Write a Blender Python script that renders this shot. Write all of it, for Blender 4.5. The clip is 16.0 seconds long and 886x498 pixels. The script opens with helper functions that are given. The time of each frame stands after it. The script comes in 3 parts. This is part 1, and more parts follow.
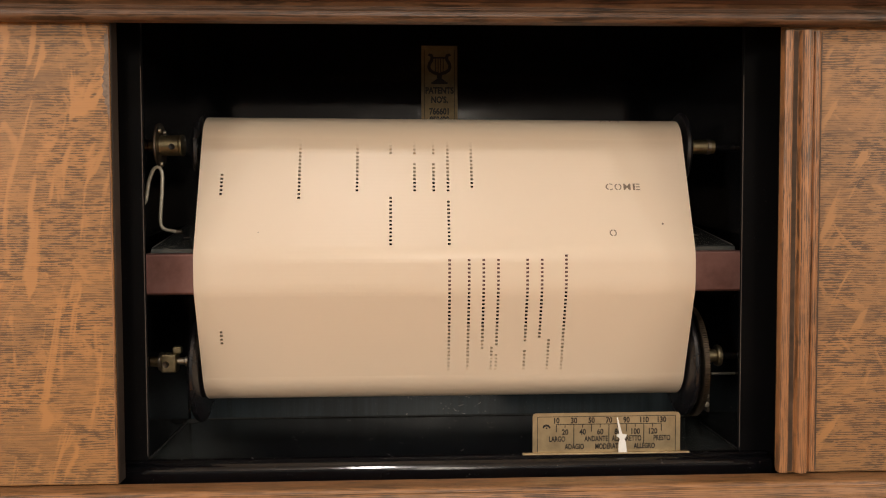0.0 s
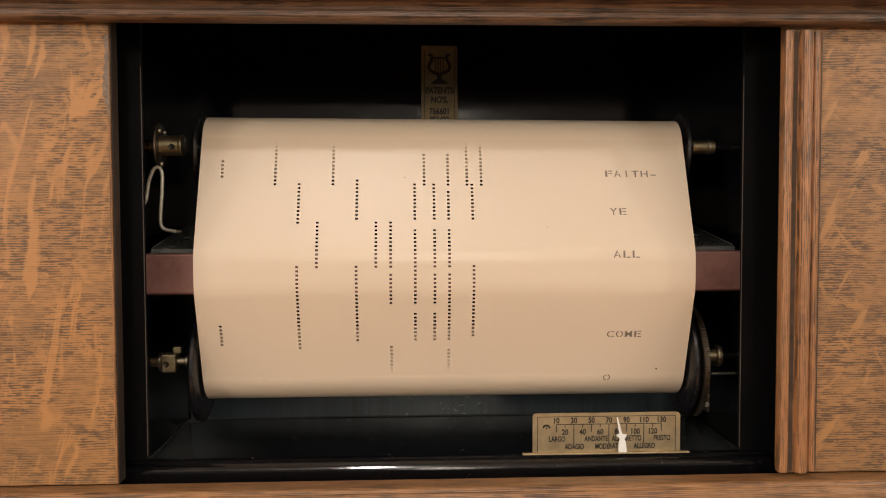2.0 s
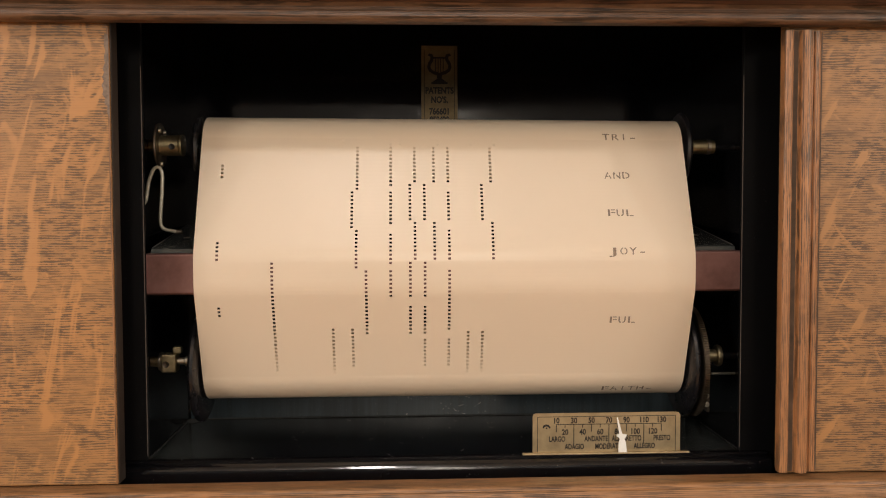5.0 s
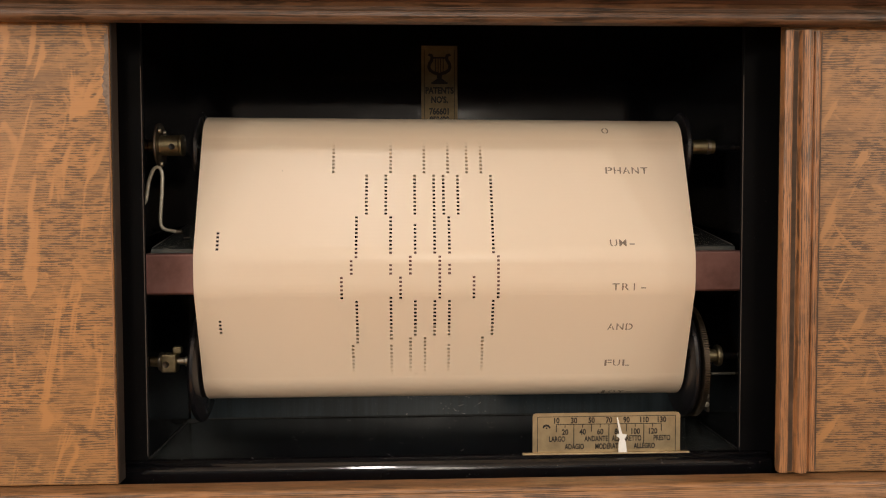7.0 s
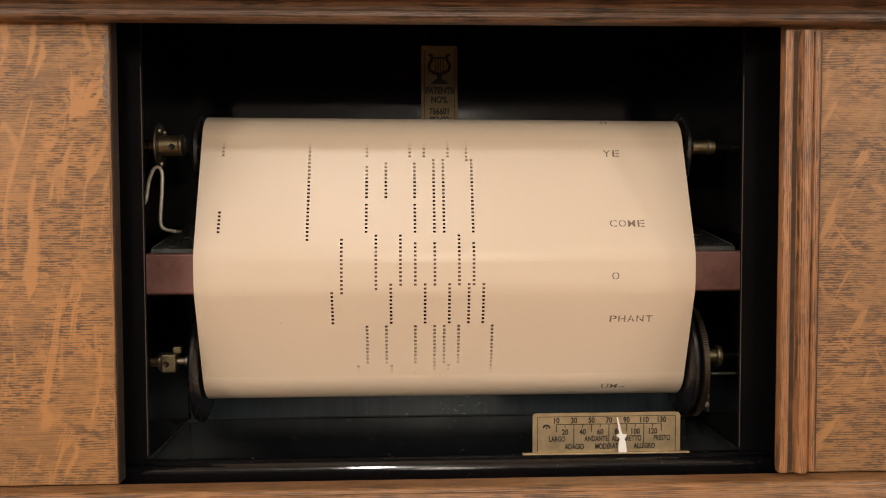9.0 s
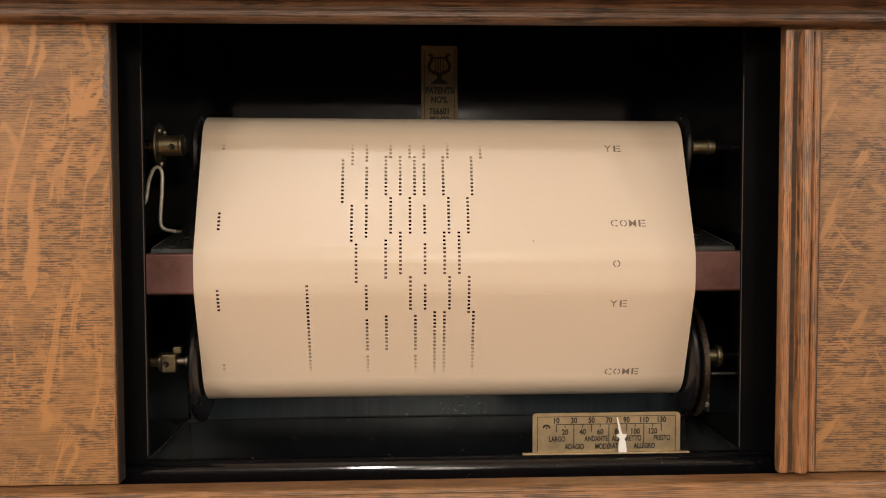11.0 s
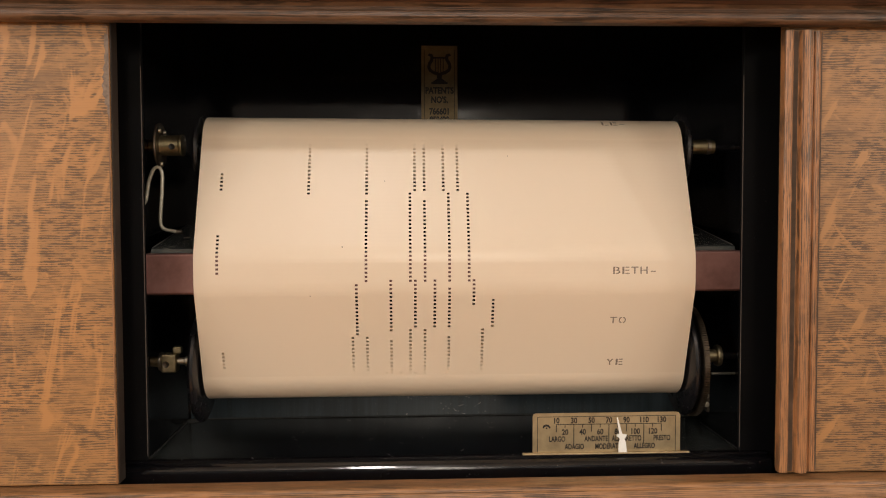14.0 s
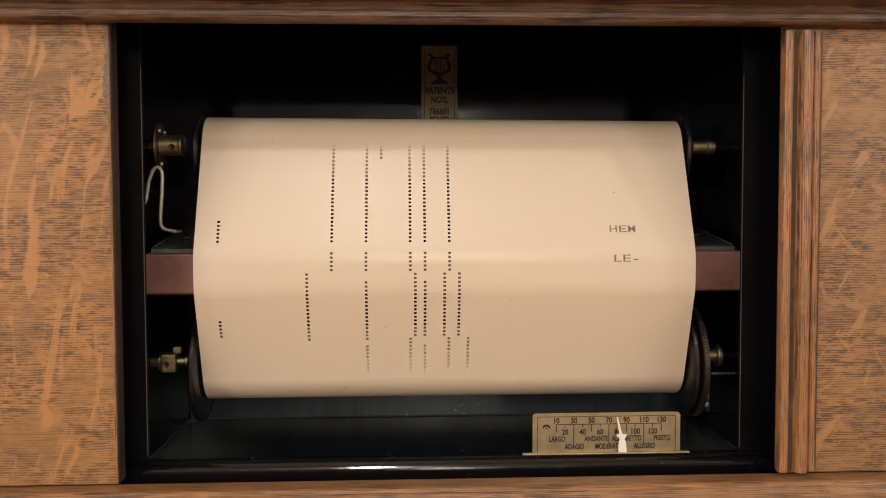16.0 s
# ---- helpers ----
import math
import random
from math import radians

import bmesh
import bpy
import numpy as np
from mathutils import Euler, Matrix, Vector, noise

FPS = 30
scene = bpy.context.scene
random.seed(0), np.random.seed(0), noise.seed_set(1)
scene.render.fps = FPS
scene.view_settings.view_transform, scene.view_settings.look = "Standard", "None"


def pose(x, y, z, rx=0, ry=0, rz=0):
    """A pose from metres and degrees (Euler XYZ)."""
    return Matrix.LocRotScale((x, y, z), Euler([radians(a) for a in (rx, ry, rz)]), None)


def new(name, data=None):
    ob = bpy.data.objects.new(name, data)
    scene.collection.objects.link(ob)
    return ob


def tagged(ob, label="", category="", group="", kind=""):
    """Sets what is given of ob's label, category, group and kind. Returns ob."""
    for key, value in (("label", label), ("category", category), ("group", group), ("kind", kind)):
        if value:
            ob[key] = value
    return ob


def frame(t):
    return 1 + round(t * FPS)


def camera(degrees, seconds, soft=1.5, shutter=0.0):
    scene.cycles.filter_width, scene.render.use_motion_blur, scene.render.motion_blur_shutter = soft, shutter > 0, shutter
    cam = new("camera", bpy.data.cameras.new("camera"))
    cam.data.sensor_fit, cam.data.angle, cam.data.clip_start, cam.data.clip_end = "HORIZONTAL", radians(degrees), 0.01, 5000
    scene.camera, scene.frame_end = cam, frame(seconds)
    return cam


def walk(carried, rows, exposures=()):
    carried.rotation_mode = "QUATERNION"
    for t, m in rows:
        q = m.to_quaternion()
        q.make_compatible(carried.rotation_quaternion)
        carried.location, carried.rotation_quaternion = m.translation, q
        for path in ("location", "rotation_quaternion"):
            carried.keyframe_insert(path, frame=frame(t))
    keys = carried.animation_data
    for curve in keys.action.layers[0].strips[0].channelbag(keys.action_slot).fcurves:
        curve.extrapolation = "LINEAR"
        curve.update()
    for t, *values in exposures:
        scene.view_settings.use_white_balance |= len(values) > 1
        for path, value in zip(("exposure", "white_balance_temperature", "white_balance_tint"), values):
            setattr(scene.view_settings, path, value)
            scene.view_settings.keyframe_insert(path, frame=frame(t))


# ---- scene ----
import functools

# ---- camera: a tripod shot, square before the open spool box ----
cam = camera(55.2, 16.0, soft=1.1)
EYE = (-0.0235, -0.4807, 1.1404)
STAND = Matrix.Translation(EYE) @ Euler((radians(90 - 2.606), 0, radians(-2.49)), "XYZ").to_matrix().to_4x4() @ pose(0, 0, 0, 0, 0, -0.187)
walk(cam, [(0, STAND), (16.0, STAND)], exposures=[(0, 0.0), (16.0, 0.0)])

# ---- light: three ceiling lamps and three added fills in a dim warm room ----
world = bpy.data.worlds.new("room_dark")
world.use_nodes = True
world.node_tree.nodes["Background"].inputs[0].default_value = (1.0, 0.8, 0.6, 1)
world.node_tree.nodes["Background"].inputs[1].default_value = 0.02
scene.world = world


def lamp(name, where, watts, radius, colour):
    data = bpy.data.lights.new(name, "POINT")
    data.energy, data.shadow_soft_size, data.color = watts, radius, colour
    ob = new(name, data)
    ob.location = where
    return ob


WARM = (1.0, 0.885, 0.745)
PINK = (1.0, 0.92, 0.87)
# unseen front fills, added to brighten the paper, case and bar bend
lamp("front_fill", (-2.15, -2.50, 1.50), 92, 0.24, WARM)
lamp("front_fill", (2.35, -2.45, 1.50), 78, 0.24, WARM)
lamp("front_fill", (0.10, -2.65, 1.78), 42, 0.20, WARM)
lamp("ceiling_lamp", (-0.12, -1.30, 2.42), 10, 0.05, PINK)
lamp("ceiling_lamp", (-1.71, -1.40, 2.41), 31, 0.075, PINK)
lamp("ceiling_lamp", (1.88, -1.35, 2.44), 38, 0.030, PINK)


# ---- materials ----
def material(name):
    m = bpy.data.materials.new(name)
    m.use_nodes = True
    nt = m.node_tree
    return m, nt, nt.nodes["Principled BSDF"]


def node(nt, kind, **sets):
    n = nt.nodes.new(kind)
    for k, v in sets.items():
        if k in n.inputs:
            n.inputs[k].default_value = v
    return n


def ramp(nt, fac, stops):
    n = nt.nodes.new("ShaderNodeValToRGB")
    e = n.color_ramp.elements
    while len(e) < len(stops):
        e.new(0.5)
    for el, (p, c) in zip(e, stops):
        el.position, el.color = p, (*c, 1) if len(c) == 3 else c
    nt.links.new(fac, n.inputs[0])
    return n.outputs[0]


def grey(a):
    return (a, a, a)


def coords(nt, scale=(1, 1, 1), rot=(0, 0, 0), space="Object"):
    tc = nt.nodes.new("ShaderNodeTexCoord")
    mp = nt.nodes.new("ShaderNodeMapping")
    mp.inputs["Scale"].default_value = scale
    mp.inputs["Rotation"].default_value = [radians(a) for a in rot]
    nt.links.new(tc.outputs[space], mp.inputs[0])
    return mp.outputs[0]


def noise_tex(nt, vec, scale, detail=4.0, rough=0.55, distortion=0.0):
    n = node(nt, "ShaderNodeTexNoise", Scale=scale, Detail=detail, Roughness=rough, Distortion=distortion)
    nt.links.new(vec, n.inputs["Vector"])
    return n.outputs["Fac"]


def mix(nt, fac, a, b, blend="MIX"):
    n = nt.nodes.new("ShaderNodeMix")
    n.data_type, n.blend_type = "RGBA", blend
    for sock, v in ((n.inputs[0], fac), (n.inputs[6], a), (n.inputs[7], b)):
        if hasattr(v, "links"):
            nt.links.new(v, sock)
        elif isinstance(v, tuple):
            sock.default_value = (*v, 1)
        else:
            sock.default_value = v
    return n.outputs[2]


def mathn(nt, op, a, b=0.0):
    n = nt.nodes.new("ShaderNodeMath")
    n.operation = op
    for sock, v in zip(n.inputs, (a, b)):
        if hasattr(v, "links"):
            nt.links.new(v, sock)
        else:
            sock.default_value = v
    return n.outputs[0]


def bump(nt, bsdf, height, strength=0.2, distance=0.001):
    n = node(nt, "ShaderNodeBump", Strength=strength, Distance=distance)
    nt.links.new(height, n.inputs["Height"])
    nt.links.new(n.outputs[0], bsdf.inputs["Normal"])


def oak(name, dark, mid, light, fleck=1.0, along="x", rough=0.38, shift=0.0, pore=(100, 900), slope=14, depth=0.85):
    """Quarter-sawn oak: short dark pores along the grain, pale ray flakes across it."""
    m, nt, b = material(name)
    turn = {"x": (0, 0, 0), "x_slant": (38, 0, 0), "z": (0, 90, 0)}[along]
    base = coords(nt, (1, 1, 1), turn)
    off = nt.nodes.new("ShaderNodeVectorMath")
    off.operation = "ADD"
    off.inputs[1].default_value = (shift, shift * 0.7, shift * 1.3)
    nt.links.new(base, off.inputs[0])
    v = off.outputs[0]

    def squeeze(sx, sy, sz):
        mp = nt.nodes.new("ShaderNodeMapping")
        mp.inputs["Scale"].default_value = (sx, sy, sz)
        nt.links.new(v, mp.inputs[0])
        return mp.outputs[0]

    def slant(angle, sx, sz):
        mp = nt.nodes.new("ShaderNodeMapping")
        mp.inputs["Rotation"].default_value = (0, radians(angle), 0)
        nt.links.new(v, mp.inputs[0])
        thin = nt.nodes.new("ShaderNodeMapping")
        thin.inputs["Scale"].default_value = (sx, sx, sz)
        nt.links.new(mp.outputs[0], thin.inputs[0])
        return thin.outputs[0]

    def about(x, k):
        return mathn(nt, "MULTIPLY", mathn(nt, "SUBTRACT", x, 0.5), k)

    broad = noise_tex(nt, squeeze(13, 13, 24), 1.0, 4, 0.6, 0.6)
    grain = noise_tex(nt, squeeze(30, 30, 650), 1.0, 5, 0.65, 0.1)
    wave = node(nt, "ShaderNodeTexWave", Scale=pore[1] / 4.2, Distortion=8.0, Detail=3.0)
    wave.inputs["Detail Scale"].default_value = 0.4
    wave.wave_type, wave.bands_direction = "BANDS", "Z"
    nt.links.new(squeeze(pore[0] / 500, pore[0] / 500, 1), wave.inputs["Vector"])
    # the pores break off in tapering dashes
    dash = noise_tex(nt, squeeze(pore[0] * 1.1, pore[0], pore[1] * 0.5), 1.0, 3, 0.55, 0.3)
    pores = mathn(nt, "ADD", wave.outputs["Fac"], about(dash, 4.2))
    patch = ramp(nt, noise_tex(nt, squeeze(26, 26, 40), 1.0, 3, 0.6), [(0.32, grey(0.3)), (0.56, grey(1))])
    flake = noise_tex(nt, slant(slope, 70, 17), 1.0, 2.0, 0.5, 1.7)
    flake = mathn(nt, "ADD", mathn(nt, "ADD", flake, about(dash, 0.10)), about(wave.outputs["Fac"], 0.025))
    flake = ramp(nt, flake, [(0.575, grey(0)), (0.665, grey(1))])
    small = noise_tex(nt, slant(-slope * 1.6, 120, 52), 1.0, 2.0, 0.5, 0.8)
    small = ramp(nt, mathn(nt, "ADD", small, about(dash, 0.10)), [(0.62, grey(0)), (0.70, grey(0.7))])
    flake = mathn(nt, "MAXIMUM", flake, small)
    dull = tuple(0.56 * a + 0.44 * c for a, c in zip(mid, dark))
    col = ramp(nt, broad, [(0.34, dull), (0.50, mid), (0.68, tuple(0.6 * a + 0.4 * c for a, c in zip(mid, light)))])
    col = mix(nt, ramp(nt, grain, [(0.38, grey(0)), (0.72, grey(0.45))]), col, light)
    mark = ramp(nt, pores, [(0.12, grey(1)), (0.58, grey(0))])
    clear = mathn(nt, "SUBTRACT", 1.0, mathn(nt, "MULTIPLY", flake, 0.93 * fleck))
    lines = mathn(nt, "MULTIPLY", mathn(nt, "MULTIPLY", mark, patch), clear)
    col = mix(nt, mathn(nt, "MULTIPLY", flake, 0.72 * fleck), col, light)
    col = mix(nt, mathn(nt, "MULTIPLY", lines, depth), col, dark)
    nt.links.new(col, b.inputs["Base Color"])
    nt.links.new(ramp(nt, grain, [(0.2, grey(rough - 0.06)), (0.8, grey(rough + 0.1))]), b.inputs["Roughness"])
    b.inputs["Coat Weight"].default_value = 0.12
    b.inputs["Coat Roughness"].default_value = 0.3
    bump(nt, b, mathn(nt, "MULTIPLY", lines, -1.0), 0.35, 0.0004)
    return m


def lacquer(name, base, rough=0.12, dust=0.5, gloss=0.5, streak=0.0, ends=False):
    m, nt, b = material(name)
    v = coords(nt)
    b.inputs["Specular IOR Level"].default_value = gloss
    specks = ramp(nt, noise_tex(nt, v, 900, 1, 0.4), [(0.73, grey(0)), (0.77, grey(1))])
    film = noise_tex(nt, v, 22, 5, 0.6)
    fac = mathn(nt, "MULTIPLY", mathn(nt, "MULTIPLY", specks, film), dust)
    col = mix(nt, fac, base, (0.35, 0.33, 0.3))
    if ends:
        # dust, paler at both ends with the floor's lamplit patch painted in
        apart = nt.nodes.new("ShaderNodeSeparateXYZ")
        nt.links.new(v, apart.inputs[0])
        heap = ramp(nt, mathn(nt, "ABSOLUTE", apart.outputs[0]), [(0.105, grey(0)), (0.172, grey(1))])
        col = mix(nt, mathn(nt, "MULTIPLY", heap, ramp(nt, film, [(0.3, grey(0.4)), (0.65, grey(1))])), col, (0.055, 0.062, 0.060))
    if streak:
        # upright streaks of a reflection, put into the colour
        sheen_streaks = noise_tex(nt, coords(nt, (260, 20, 9)), 1.0, 4, 0.6)
        col = mix(nt, ramp(nt, sheen_streaks, [(0.35, grey(0)), (0.75, grey(1))]), col, tuple(a * (1 + streak) for a in base))
    nt.links.new(col, b.inputs["Base Color"])
    nt.links.new(ramp(nt, film, [(0.3, grey(rough)), (0.75, grey(rough + 0.14))]), b.inputs["Roughness"])
    bump(nt, b, noise_tex(nt, v, 60, 4, 0.5), 0.06, 0.001)
    return m


def metal(name, base, rough=0.3, tarnish=(0.1, 0.07, 0.03), amount=0.5, scale=120):
    m, nt, b = material(name)
    v = coords(nt)
    n1 = noise_tex(nt, v, scale, 6, 0.65)
    nt.links.new(mix(nt, mathn(nt, "MULTIPLY", ramp(nt, n1, [(0.4, grey(0)), (0.75, grey(1))]), amount), base, tarnish), b.inputs["Base Color"])
    b.inputs["Metallic"].default_value = 1.0
    nt.links.new(ramp(nt, noise_tex(nt, v, scale * 3, 3), [(0.2, grey(rough)), (0.8, grey(rough + 0.2))]), b.inputs["Roughness"])
    return m


def plain(name, base, rough=0.6, vary=0.15, scale=60, metallic=0.0, bumps=0.1):
    m, nt, b = material(name)
    v = coords(nt)
    n1 = noise_tex(nt, v, scale, 5, 0.6)
    dark = tuple(a * (1 - vary) for a in base)
    nt.links.new(ramp(nt, n1, [(0.3, dark), (0.7, base)]), b.inputs["Base Color"])
    b.inputs["Roughness"].default_value, b.inputs["Metallic"].default_value = rough, metallic
    if bumps:
        bump(nt, b, noise_tex(nt, v, scale * 6, 4), bumps, 0.0005)
    return m


def paper(name, base):
    m, nt, b = material(name)
    v = coords(nt, (1, 1, 1), (0, 0, 0), "Object")
    n1 = noise_tex(nt, v, 45, 4, 0.6)
    nt.links.new(ramp(nt, n1, [(0.25, tuple(a * 0.994 for a in base)), (0.75, base)]), b.inputs["Base Color"])
    b.inputs["Roughness"].default_value = 0.32
    b.inputs["Specular IOR Level"].default_value = 0.8
    # thin paper lets part of the light through
    thin = node(nt, "ShaderNodeBsdfTranslucent", Color=(*base, 1))
    both = node(nt, "ShaderNodeMixShader", Fac=0.25)
    nt.links.new(b.outputs[0], both.inputs[1])
    nt.links.new(thin.outputs[0], both.inputs[2])
    nt.links.new(both.outputs[0], nt.nodes["Material Output"].inputs["Surface"])
    return m


OAK_DOOR = oak("quartered_oak", (0.078, 0.049, 0.028), (0.270, 0.142, 0.055), (0.44, 0.216, 0.074), 1.0, "x", 0.42, 0.51, (150, 1000), -10, 0.86)
OAK_DOOR_EAST = oak("brown_quartered_oak", (0.064, 0.040, 0.024), (0.245, 0.131, 0.054), (0.375, 0.192, 0.071), 1.0, "x", 0.42, 2.3, (150, 1000), -30, 0.9)
OAK_RAIL = oak("oak_rail", (0.014, 0.008, 0.005), (0.088, 0.046, 0.025), (0.185, 0.100, 0.056), 0.25, "x_slant", 0.38, 3.1, (55, 1400), 14, 0.95)
OAK_SILL = oak("oak_sill", (0.050, 0.028, 0.016), (0.25, 0.125, 0.051), (0.38, 0.190, 0.080), 0.2, "x_slant", 0.36, 5.3, (42, 1500), 14, 0.9)
OAK_POST = oak("oak_moulding", (0.085, 0.048, 0.027), (0.30, 0.140, 0.058), (0.45, 0.215, 0.088), 0.25, "z", 0.42, 1.7, (60, 1300), 14, 0.95)
GRIME_SHADE = plain("grey_brown_grime_and_shade", (0.105, 0.072, 0.050), 0.7, 0.5, 150)
OAK_EDGE = plain("dark_brown_edge", (0.030, 0.020, 0.014), 0.6, 0.5, 120)
RUBBED = plain("grey_rubbed_finish", (0.21, 0.155, 0.12), 0.6, 0.5, 500)
BLACK = lacquer("black_lacquer", (0.004, 0.004, 0.005), 0.05)
BLACK_DUSTY = lacquer("dusty_black_lacquer", (0.009, 0.010, 0.012), 0.09, 0.8, 0.5, 0.0, True)
BLACK_STILE = lacquer("dull_black_paint", (0.004, 0.004, 0.0045), 0.30, 0.25, 0.12)
# bluish base and streaks paint in a reflected sheen
BLACK_SHEEN = lacquer("painted_sheen_black", (0.019, 0.028, 0.034), 0.28, 0.6, 0.5, 0.9)
BLACK_WORN = lacquer("worn_black_edge", (0.10, 0.085, 0.075), 0.4, 0.3)
SPOOL_BLACK = lacquer("black_spool_enamel", (0.008, 0.008, 0.010), 0.2, 0.3)
BAR = metal("rose_bronze_bar", (0.22, 0.125, 0.115), 0.48, (0.10, 0.05, 0.045), 0.8, 45)
BRASS = metal("aged_brass", (0.50, 0.43, 0.27), 0.34, (0.12, 0.085, 0.04), 0.6, 150)
NICKEL = metal("nickel", (0.62, 0.56, 0.46), 0.28, (0.3, 0.25, 0.18), 0.4, 200)
GEAR = metal("dark_steel_gear", (0.16, 0.13, 0.1), 0.4, (0.05, 0.04, 0.03), 0.6, 200)
PLATE = metal("brass_plate", (0.50, 0.40, 0.25), 0.42, (0.22, 0.17, 0.1), 0.55, 90)
# darker copy of the plate brass, with the header's shade in its colour
PLATE_SHADED = metal("shaded_brass_plate", (0.27, 0.205, 0.12), 0.5, (0.12, 0.09, 0.05), 0.6, 90)
INK = plain("black_enamel_ink", (0.012, 0.010, 0.008), 0.5, 0.2, 200, 0, 0)
STENCIL = plain("faded_stencil_ink", (0.30, 0.235, 0.18), 0.8, 0.45, 900, 0, 0)
POINTER = plain("white_pointer_paint", (0.86, 0.85, 0.82), 0.45, 0.08, 200, 0, 0)
WIRE = plain("painted_wire", (0.50, 0.47, 0.38), 0.35, 0.25, 300, 0.3)
PAPER = paper("roll_paper", (0.865, 0.750, 0.605))
DUST_GLINT = plain("grey_dust_and_glint", (0.07, 0.07, 0.068), 0.9, 0.6, 500)
DUST = plain("grey_dust", (0.34, 0.33, 0.31), 0.9, 0.4, 300)
WALL = plain("room_plaster", (0.55, 0.51, 0.46), 0.9, 0.08, 4)
# unseen wall kept dark so that the black lacquer reflects little
WALL_DARK = plain("unseen_dark_wall", (0.105, 0.104, 0.104), 0.9, 0.1, 4)
# warm floor colour chosen to bounce light onto the lower paper
FLOOR = plain("warm_bounce_floor", (0.50, 0.265, 0.115), 0.95, 0.3, 40)


# ---- mesh helpers ----
def part(name, bm, mat, parent=None, label="", smooth=False):
    me = bpy.data.meshes.new(name)
    bm.normal_update()
    if smooth:
        for f in bm.faces:
            f.smooth = True
    bm.to_mesh(me)
    bm.free()
    me.materials.append(mat)
    if smooth:
        me.set_sharp_from_angle(angle=radians(38))
    ob = new(name, me)
    if parent:
        ob.parent = parent
    if label:
        ob["label"] = label
    return ob


def empty(name, at=(0, 0, 0)):
    ob = new(name)
    ob.location = at
    ob.empty_display_size = 0.02
    return ob


def box(lo, hi, bevel=0.0, seg=2):
    bm = bmesh.new()
    bmesh.ops.create_cube(bm, size=1.0)
    c, s = (Vector(lo) + Vector(hi)) / 2, Vector(hi) - Vector(lo)
    for v in bm.verts:
        v.co = Vector((v.co.x * s.x, v.co.y * s.y, v.co.z * s.z)) + c
    if bevel:
        bmesh.ops.bevel(bm, geom=bm.edges[:], offset=bevel, segments=seg, affect="EDGES", profile=0.5)
    return bm


def join(*bms):
    out = bmesh.new()
    for b in bms:
        me = bpy.data.meshes.new("tmp")
        b.to_mesh(me)
        b.free()
        out.from_mesh(me)
        bpy.data.meshes.remove(me)
    return out


def lathe(profile, axis="x", seg=48, at=(0, 0, 0)):
    """Turn (along, radius) pairs about the x axis; ends are closed where the radius is 0."""
    bm = bmesh.new()
    rings = []
    for a, r in profile:
        if r <= 1e-6:
            rings.append([bm.verts.new((a, 0, 0))])
        else:
            rings.append([bm.verts.new((a, r * math.cos(2 * math.pi * i / seg), r * math.sin(2 * math.pi * i / seg))) for i in range(seg)])
    for p, q in zip(rings, rings[1:]):
        for i in range(seg):
            j = (i + 1) % seg
            vs = [p[i % len(p)], p[j % len(p)], q[j % len(q)], q[i % len(q)]]
            vs = list(dict.fromkeys(vs))
            if len(vs) > 2:
                bm.faces.new(vs)
    bmesh.ops.recalc_face_normals(bm, faces=bm.faces[:])
    turn = {"x": Matrix.Identity(4), "y": Matrix.Rotation(radians(90), 4, "Z"), "z": Matrix.Rotation(radians(-90), 4, "Y")}[axis]
    bm.transform(Matrix.Translation(at) @ turn)
    return bm


def extrude_profile(pts, a, b, axis="x"):
    """A closed outline of (depth, height) or (across, depth) pairs drawn out from a to b."""
    bm = bmesh.new()

    def at(p, q, u):
        return (u, p, q) if axis == "x" else (p, q, u)

    one = [bm.verts.new(at(p, q, a)) for p, q in pts]
    two = [bm.verts.new(at(p, q, b)) for p, q in pts]
    n = len(pts)
    for i in range(n):
        bm.faces.new((one[i], one[(i + 1) % n], two[(i + 1) % n], two[i]))
    bm.faces.new(one)
    bm.faces.new(two[::-1])
    bmesh.ops.recalc_face_normals(bm, faces=bm.faces[:])
    return bm


def arc(cx, cy, r, a0, a1, n=6):
    return [(cx + r * math.cos(radians(a0 + (a1 - a0) * i / n)), cy + r * math.sin(radians(a0 + (a1 - a0) * i / n))) for i in range(n + 1)]


def tube(points, r, seg=10):
    bm = bmesh.new()
    pts = [Vector(p) for p in points]
    rings = []
    for i, p in enumerate(pts):
        t = (pts[min(i + 1, len(pts) - 1)] - pts[max(i - 1, 0)]).normalized()
        side = Vector((1, 0, 0)) if abs(t.y) > 0.8 else Vector((0, 1, 0))
        u = (side - t * side.dot(t)).normalized()
        w = t.cross(u)
        rings.append([bm.verts.new(p + r * (u * math.cos(2 * math.pi * k / seg) + w * math.sin(2 * math.pi * k / seg))) for k in range(seg)])
    for a, b in zip(rings, rings[1:]):
        for k in range(seg):
            bm.faces.new((a[k], a[(k + 1) % seg], b[(k + 1) % seg], b[k]))
    bm.faces.new(rings[0][::-1])
    bm.faces.new(rings[-1])
    bmesh.ops.recalc_face_normals(bm, faces=bm.faces[:])
    return bm


def added(bm, other):
    me = bpy.data.meshes.new("tmp")
    other.to_mesh(me)
    other.free()
    bm.from_mesh(me)
    bpy.data.meshes.remove(me)
    return bm


